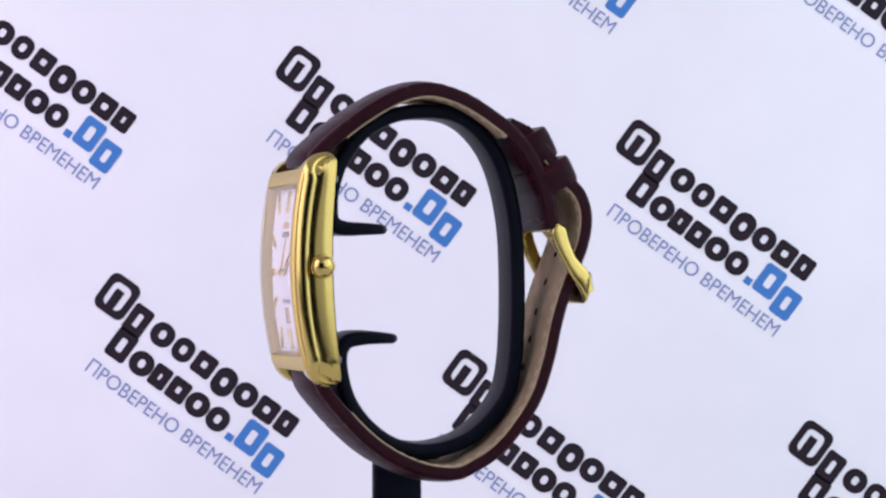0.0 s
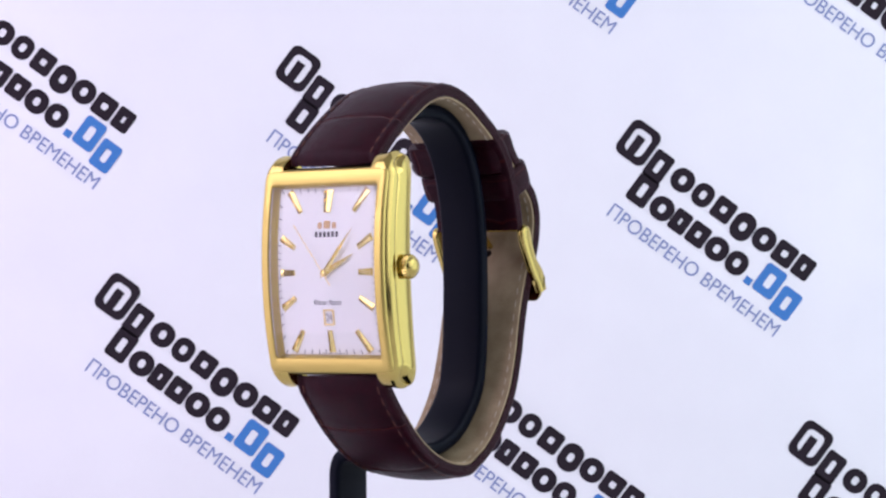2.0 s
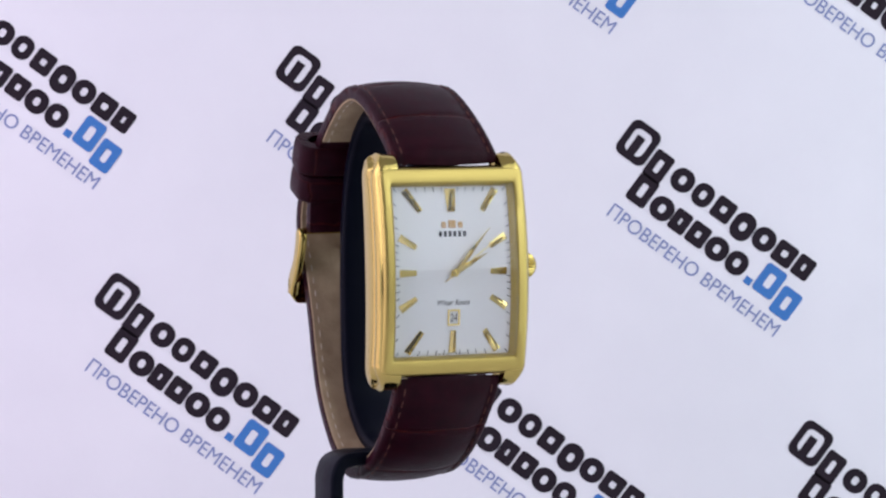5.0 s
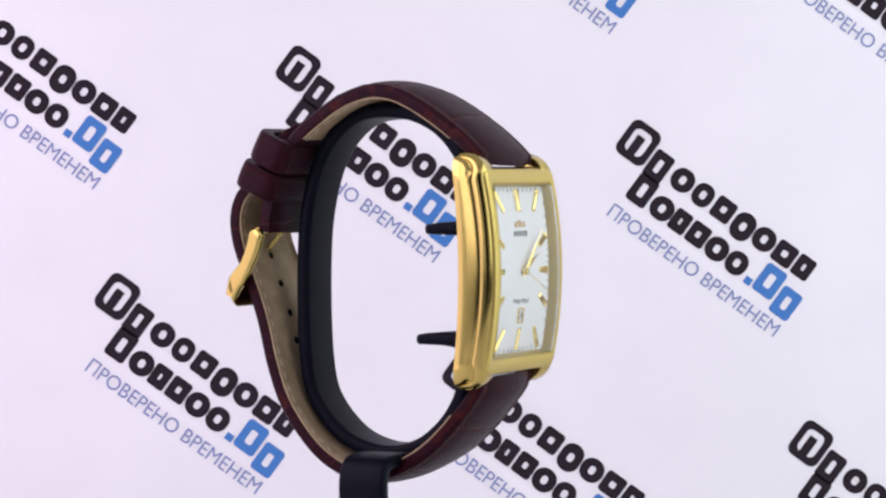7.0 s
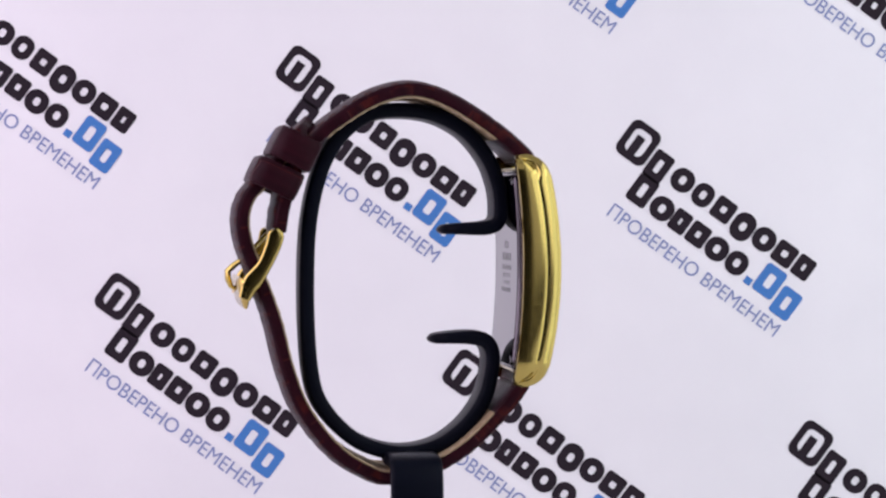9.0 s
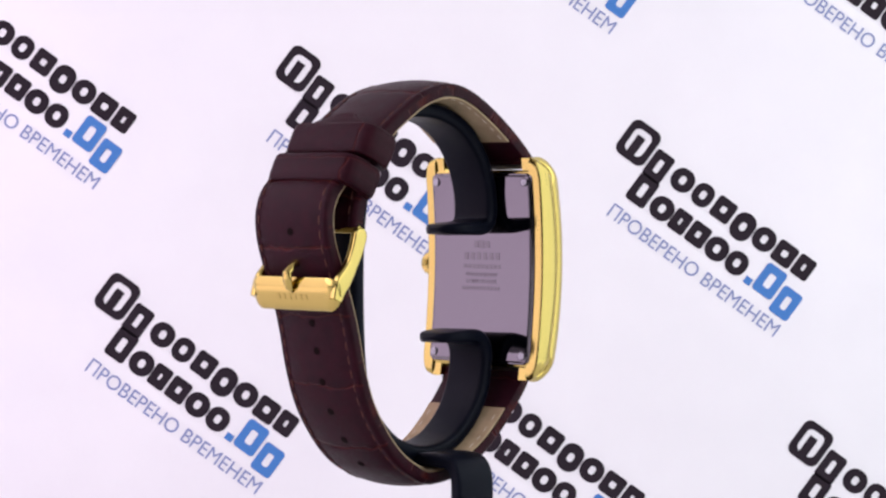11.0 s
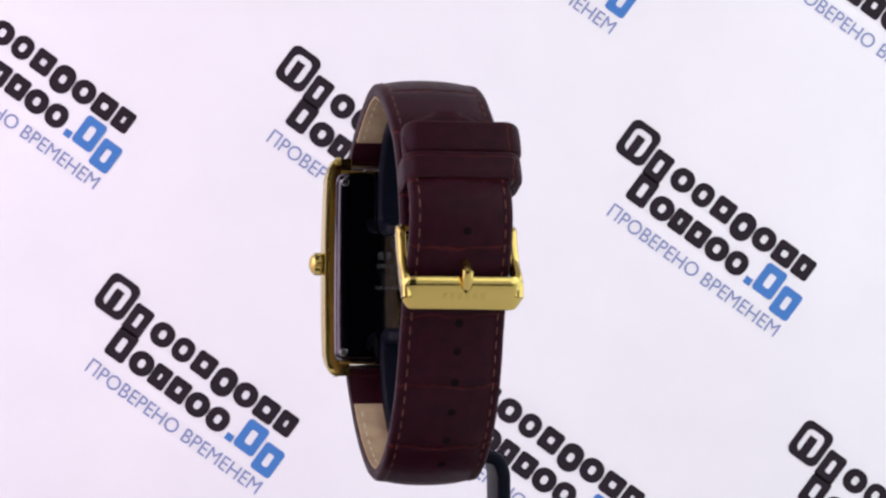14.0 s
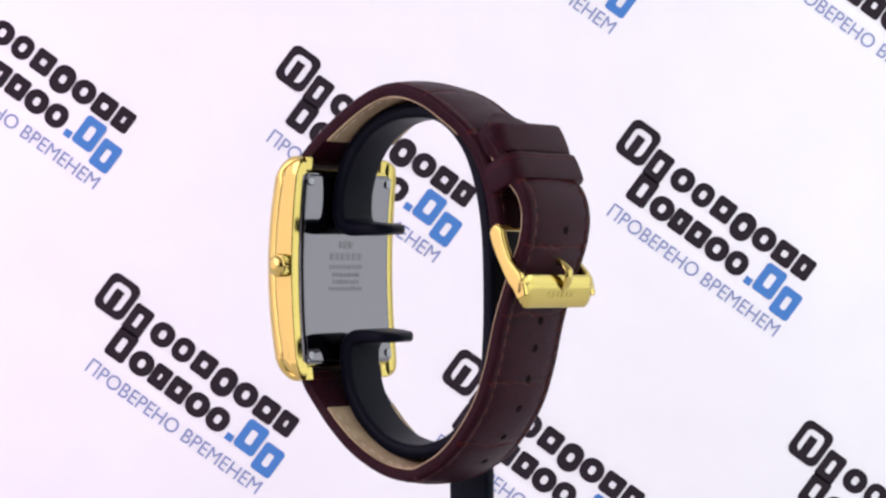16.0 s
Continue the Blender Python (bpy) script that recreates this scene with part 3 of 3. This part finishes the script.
def strap(name, points, side, widths, thick, label, liner, tip):
    """A padded strap with stitched edges. widths: half width by length run; liner: stretch of the tan lining."""
    path, total = smooth_path(points, 0.55)
    fr = frames(path, side)
    rings, ss = [], []
    across = [-1, -0.985, -0.95, -0.9, -0.85, -0.82, -0.77, -0.6, -0.4, -0.2, 0, 0.2, 0.4, 0.6, 0.77, 0.82, 0.85, 0.9, 0.95, 0.985, 1]
    rise = [-0.9, -0.42, -0.10, 0.0, -0.02, -0.10, 0.10, 0.52, 0.8, 0.95, 1.0, 0.95, 0.8, 0.52, 0.10, -0.10, -0.02, 0.0, -0.10, -0.42, -0.9]
    creases = [12.3 + 13.6 * i for i in range(int(total / 13.6))]
    for i, (p, t, n) in enumerate(fr):
        s = total * i / (len(fr) - 1)
        ss.append(s)
        h = lerp_table(widths, s)
        if tip and s > total - tip:
            h *= math.sqrt(max(0.12, 1 - ((s - total + tip) / tip) ** 2))
        puff = lerp_table(((0, 1.25), (14, 1.0), (total * 0.5, 0.75), (total, 0.25)), s)
        ring = []
        for a, d in zip(across, rise):
            dent = sum(0.16 * math.exp(-((s - c - 0.5 * math.sin(3 * a + c)) / 0.34) ** 2) for c in creases) * (1 if abs(a) < 0.8 else 0.25)
            d = d * puff if d > 0 else d
            q = p + n * (d - dent)
            ring.append((h * a, q.x, q.y))
        for a in (0.985, 0.93, 0.5, 0, -0.5, -0.93, -0.985):
            q = p - n * (thick - (0.25 if abs(a) > 0.95 else 0))
            ring.append((h * a, q.x, q.y))
        rings.append(ring)
    bm = bmesh.new()
    m = len(across)
    loft(bm, rings, uv=lambda a, b: (rings[a][b % len(rings[a])][0] + 40, ss[a] + (0 if b < m else 50)))
    body = part(name, bm, LEATHER, watch, label)
    # tan lining on the inside
    bm = bmesh.new()
    inner = []
    for i, (p, t, n) in enumerate(fr):
        if liner[0] <= ss[i] <= liner[1]:
            h = abs(rings[i][0][0]) - 0.35
            a, b = p - n * (thick - 0.06), p - n * (thick + 0.22)
            inner.append([(-h, a.x, a.y), (h, a.x, a.y), (h - 0.1, b.x, b.y), (-h + 0.1, b.x, b.y)])
    loft(bm, inner)
    part("lining", bm, LINING, body, "tan leather lining", True)
    # stitches in two rows, outside and on the lining
    bm = bmesh.new()
    tube(bm, [(0, 0, -0.85), (0, 0, -0.5), (0, 0, 0.5), (0, 0, 0.85)], [0.06, 0.17, 0.17, 0.06], 6)
    bm.transform(Matrix.Rotation(radians(90), 4, "X"))
    outer_stitch = None
    bm_in = bm.copy()
    bm_in.transform(Matrix.Diagonal((0.75, 0.85, 0.75, 1)))
    inner_stitch = None
    s = 3.0
    while s < total - 3.0:
        i = min(len(fr) - 1, round(s / total * (len(fr) - 1)))
        p, t, n = fr[i]
        h = abs(rings[i][0][0])
        for sx in (1, -1):
            q = p + n * 0.02
            x_axis, y_axis, z_axis = Vector((1, 0, 0)), Vector((0, t.x, t.y)), Vector((0, n.x, n.y))
            mt = Matrix((x_axis, y_axis, z_axis)).transposed().to_4x4()
            mt.translation = (sx * h * 0.835, q.x, q.y)
            if outer_stitch is None:
                outer_stitch = part("stitch", bm, THREAD, body, "", True, mm(mt))
            else:
                same("stitch", outer_stitch.data, body, mt)
            if liner[0] + 1 < s < liner[1] - 1:
                q = p - n * (thick + 0.24)
                mt = mt.copy()
                mt.translation = (sx * h * 0.84, q.x, q.y)
                if inner_stitch is None:
                    inner_stitch = part("lining_stitch", bm_in, CREAM, body, "cream stitch", True, mm(mt))
                else:
                    same("lining_stitch", inner_stitch.data, body, mt)
        s += 2.75
    return body, fr, rings


strap_top, top_frames, top_rings = strap("upper_strap", UPPER, 1, ((0, 10.75), (22, 10.35), (60, 10.2), (90, 10.0)), 2.7,
                                         "padded maroon croc-grain strap half beside the buckle", (9.5, 51), 0)
strap_low, low_frames, low_rings = strap("lower_strap", LOWER, -1, ((0, 10.75), (24, 10.3), (60, 10.1), (90, 9.8), (110, 9.65), (140, 9.65)), 2.5,
                                         "long maroon croc-grain strap half with punched holes", (10.5, 130), 7.0)

# punched holes along the long half: near-black discs paint the shade inside them
bm = bmesh.new()
lathe(bm, [(0.78, -0.2, 0), (0.78, 0.03, 0), (0.7, 0.05, 0), (0.1, 0.05, 0)], 16)
hole = None
for z in (-4.9, -10.6, -16.3, -21.9, -27.6, -33.4, -38.9, -44.2, -48.9):
    for inside in (0, 1):
        i = min((k for k, (p, t, n) in enumerate(low_frames) if p.x > 10), key=lambda k: abs(low_frames[k][0].y - (z - CASE_Z)))
        p, t, n = low_frames[i]
        q = Vector(low_rings[i][10][1:]) if not inside else p - n * 2.72
        out = n if not inside else -n
        mt = Matrix((Vector((1, 0, 0)), Vector((0, t.x, t.y)), Vector((0, out.x, out.y)))).transposed().to_4x4()
        mt.translation = (-0.8, q.x, q.y)
        if hole is None:
            hole = part("hole_shade_disc", bm, HOLE_SHADE, strap_low, "", False, mm(mt))
        else:
            same("hole_shade_disc", hole.data, strap_low, mt)


def keeper(outer, inner, along, centre_x, label):
    """A leather loop round both strap halves; outer and inner: (y, z) of its two faces' middles."""
    o, i = Vector(outer), Vector(inner)
    n = (o - i).normalized()
    t = Vector((n.y, -n.x))
    mid, hn = (o + i) / 2, (o - i).length / 2
    rings = []
    for k, (s, grow) in enumerate(((-1, -2.1), (-1, -0.25), (-0.86, 0.0), (-0.4, 0.1), (0.4, 0.1), (0.86, 0.0), (1, -0.25), (1, -2.1), (0, -2.1), (-1, -2.1))):
        ring = []
        for x, d in rounded(11.3 + grow, hn - 0.35 + grow, 2.7, 6):
            dome = 0.9 * (1 - (x / 11.3) ** 2) if d > 0 else 0
            q = mid + n * (d + dome) + t * (s * along)
            ring.append((centre_x + x, q.x, q.y))
        rings.append(ring)
    bm = bmesh.new()
    loft(bm, rings[:-1], caps=False, uv=lambda a, b: (rings[a][b % len(rings[a])][0] + 40, 3.0 * a + centre_x * 30))
    return part("keeper", bm, LEATHER, watch, label)


keeper((27.9, 12.95 - CASE_Z), (19.9, 9.0 - CASE_Z), 3.1, -2.0, "free maroon leather keeper loop")
keeper((31.9, 7.4 - CASE_Z), (23.0, 3.3 - CASE_Z), 2.75, -1.2, "fixed maroon leather keeper loop")

# buckle: two waisted arms, a flat cross plate, the pin and the tongue
BUCKLE = lifted([(27.6, -4.2), (28.4, -7.5), (30.2, -11.5), (32.7, -15.0), (33.8, -17.6)])
HALF = [1.7, 1.55, 1.4, 1.8, 1.2]
bm = bmesh.new()
bpath, blen = smooth_path(BUCKLE, 0.5)
for x in (-11.1, 10.15):
    rings = []
    bf = frames(bpath, 1)
    for i, (p, t, n) in enumerate(bf):
        k = i / (len(bf) - 1)
        w = lerp_table(tuple((j / 4, HALF[j]) for j in range(5)), k)
        w *= math.sqrt(max(0.06, 1 - max(0, 1 - k / 0.1) ** 2)) if k < 0.1 else 1
        prof = rounded(0.85, w, 0.6, 4)
        rings.append([(x + a, (p + n * b).x, (p + n * b).y) for a, b in prof])
    loft(bm, rings)
plate = lifted([(34.65, -13.5), (34.5, -15.4), (34.05, -17.4), (33.3, -19.7)])
ppath, plen = smooth_path(plate, 0.4)
rings = []
for x in rows_of(-11.95, 11.0, 0.25):
    e = min(1.0, max(0, abs(x + 0.475) - 8.9) / 2.6)
    ring = []
    pf = frames(ppath, 1)
    centre = pf[len(pf) // 3][0]
    pf = [(centre + (p - centre) * (0.3 + 0.7 * math.sqrt(max(0.0, 1 - e ** 2.4)) if i > len(pf) // 3 else 1 - 0.5 * e ** 3), t, n) for i, (p, t, n) in enumerate(pf)]
    depth = [math.sqrt(max(0.03, 1 - abs(2 * i / (len(pf) - 1) - 1) ** 5)) for i in range(len(pf))]
    for (p, t, n), k in zip(pf, depth):
        q = p + n * (0.55 * k - 0.95 * e * e)
        ring.append((x, q.x, q.y))
    for (p, t, n), k in zip(reversed(pf), reversed(depth)):
        q = p - n * (0.6 * k + 0.6 * e * e)
        ring.append((x, q.x, q.y))
    rings.append(ring)
loft(bm, rings)
buckle = part("buckle", bm, GOLD, watch, "polished gold pin buckle, fastened")
bm = bmesh.new()
tube(bm, [(-11.1, 27.8, -4.6 - CASE_Z), (10.1, 27.8, -4.6 - CASE_Z)], [0.7, 0.7])
part("pin", bm, GOLD, buckle, "gold pin through the strap loop")
bm = bmesh.new()
tpath = [Vector((-0.8, y, z - CASE_Z)) for y, z in ((28.4, -5.0), (31.0, -7.8), (33.6, -10.4), (35.3, -11.6), (36.4, -12.7), (36.3, -14.2), (35.7, -15.6), (34.8, -16.4))]
tongue_rings = []
for i, (p, r) in enumerate(zip(tpath, (0.7, 0.75, 0.85, 1.0, 1.05, 1.05, 0.85, 0.35))):
    d = (tpath[min(i + 1, len(tpath) - 1)] - tpath[max(i - 1, 0)]).normalized()
    n = Vector((0, -d.z, d.y))
    tongue_rings.append([p + Vector((1, 0, 0)) * r * math.cos(k * math.pi / 7) + n * 0.62 * r * math.sin(k * math.pi / 7) for k in range(14)])
loft(bm, tongue_rings)
part("tongue", bm, GOLD, buckle, "gold buckle tongue")
part("buckle_etching", flat_bars([(-3.6 + 1.45 * i, 0, 0.8, 1.1) for i in range(6)]), ETCHED_GOLD, buckle, "faint engraved name bars", False,
     mm(Matrix.Translation((-0.5, 34.72, -17.2 - CASE_Z)) @ Matrix(((-1, 0, 0), (0, 0, 1), (0, 1, 0))).to_4x4() @ pose(0, 0, 0, 14, 0, 0)))

# ---------------------------------------------------------------- stand
stand = tagged(new("watch_stand"), "black plastic watch display stand with an open cuff", "display stand")
CUFF = [(-4.8, -4.4), (-9.5, -4.25), (-14.2, -4.1), (-16.4, -3.0), (-16.95, -0.5), (-16.5, 4), (-14.4, 9.5), (-10, 14.8), (-4, 18.0), (2.4, 18.9), (8.4, 18.2),
        (13.2, 15.2), (17, 10.2), (19.4, 3.7), (20.8, -4.1), (21.25, -13.4), (21.15, -23.5), (20.5, -31.8), (19, -37.4), (15.2, -42.5), (10.2, -46.2),
        (3, -48.0), (-4, -46.8), (-9.6, -43), (-13.4, -37.8), (-15.0, -32.2), (-15.1, -28.4), (-13.7, -26.2), (-11, -25.6), (-7, -25.6), (-2.8, -25.9)]
path, total = smooth_path(CUFF, 0.7)
fr = frames(path, 1)
rings = []
for i, (p, t, n) in enumerate(fr):
    s = total * i / (len(fr) - 1)
    e = min(s, total - s)
    k = math.sqrt(max(0.05, 1 - (1 - e / 4.5) ** 2)) if e < 4.5 else 1.0
    th = 1.45 * (0.62 + 0.38 * min(1.0, e / 9.5)) * (math.sqrt(max(0.1, 1 - (1 - e / 1.5) ** 2)) if e < 1.5 else 1.0)
    rings.append([(-1.8 + x, (p + n * d).x, (p + n * d).y) for x, d in rounded(5.1 * k, th, min(th * 0.8, 1.1), 4)])
bm = bmesh.new()
loft(bm, rings)
part("cuff", bm, BLACK, stand, "black open cuff with inturned ends")
arm, arm_len = smooth_path([(-3.0, -48.9), (-8, -48.9), (-12.6, -48.9), (-15.7, -49.7), (-16.95, -52.2), (-17.1, -56), (-17.1, -75), (-17.1, -97.5)], 0.7)
rings = []
for p, t, n in frames(arm, 1):
    rings.append([((p + n * d).x, 1.4 + y, (p + n * d).y) for y, d in rounded(5.05, 1.35, 0.9, 4)])
bm = bmesh.new()
loft(bm, rings)
part("arm", bm, BLACK, stand, "flat black bent arm")
bm = bmesh.new()
lathe(bm, [(34, -100, 0), (35, -99.6, 0), (35, -97.8, 0), (34.4, -97, 0), (2, -97, 0)], 64)
part("foot", bm, BLACK, stand, "round black foot")
bm = bmesh.new()
lathe(bm, [(58, TABLE_Z, 0), (60, TABLE_Z + 0.4, 0), (60, -100.4, 0), (59.5, -100, 0), (2, -100, 0)], 80)
turntable = tagged(part("turntable", bm, TABLE), "round white turntable plate on the table", "turntable")


# ---------------------------------------------------------------- what moves
def motions():
    rate, start = 19.018, 3.829
    times = [0.5 * i for i in range(33)]
    # the plate runs slightly unevenly
    drift = ((0.0, -0.8), (0.5, -0.7), (1.0, -0.2), (1.5, 0.0), (2.0, -0.3), (2.5, -0.7), (3.0, -0.6), (3.5, -0.1), (4.0, 0.35), (6.5, 1.35), (7.0, 1.6),
             (7.5, 1.5), (8.0, 1.1), (8.5, 0.3), (9.0, -0.2), (10.0, 0.4), (11.5, 0.9), (12.0, 0.5), (12.5, -0.1), (13.0, -0.5), (13.5, -0.35), (14.5, -0.3),
             (15.0, -0.8), (15.5, -0.7), (16.0, -0.2))
    turn = {t: pose(0, 0, 0, 0, 0, rate * (t - start) + lerp_table(drift, t)) for t in times}
    seat = mm(Matrix.Translation((CASE_X, 0, CASE_Z))) @ pose(0, 0, 0, 0.6, -1.0, 0)
    walk(watch, [(t, turn[t] @ seat) for t in times])
    walk(stand, [(t, turn[t]) for t in times])
    walk(turntable, [(t, turn[t]) for t in times])
    hub = mm(on_dial(0, CENTRE_V))
    walk(hour_hand, [(t, hub @ pose(0, 0, 0, 0, 0, -62 - 0.042 * (t - 3.5))) for t in times])
    walk(minute_hand, [(t, hub @ pose(0, 0, 0, 0, 0, -40 - 0.5 * (t - 3.5))) for t in times])
    walk(second_hand, [(t, hub @ pose(0, 0, 0, 0, 0, -30 * (t - 3.2))) for t in times])


motions()
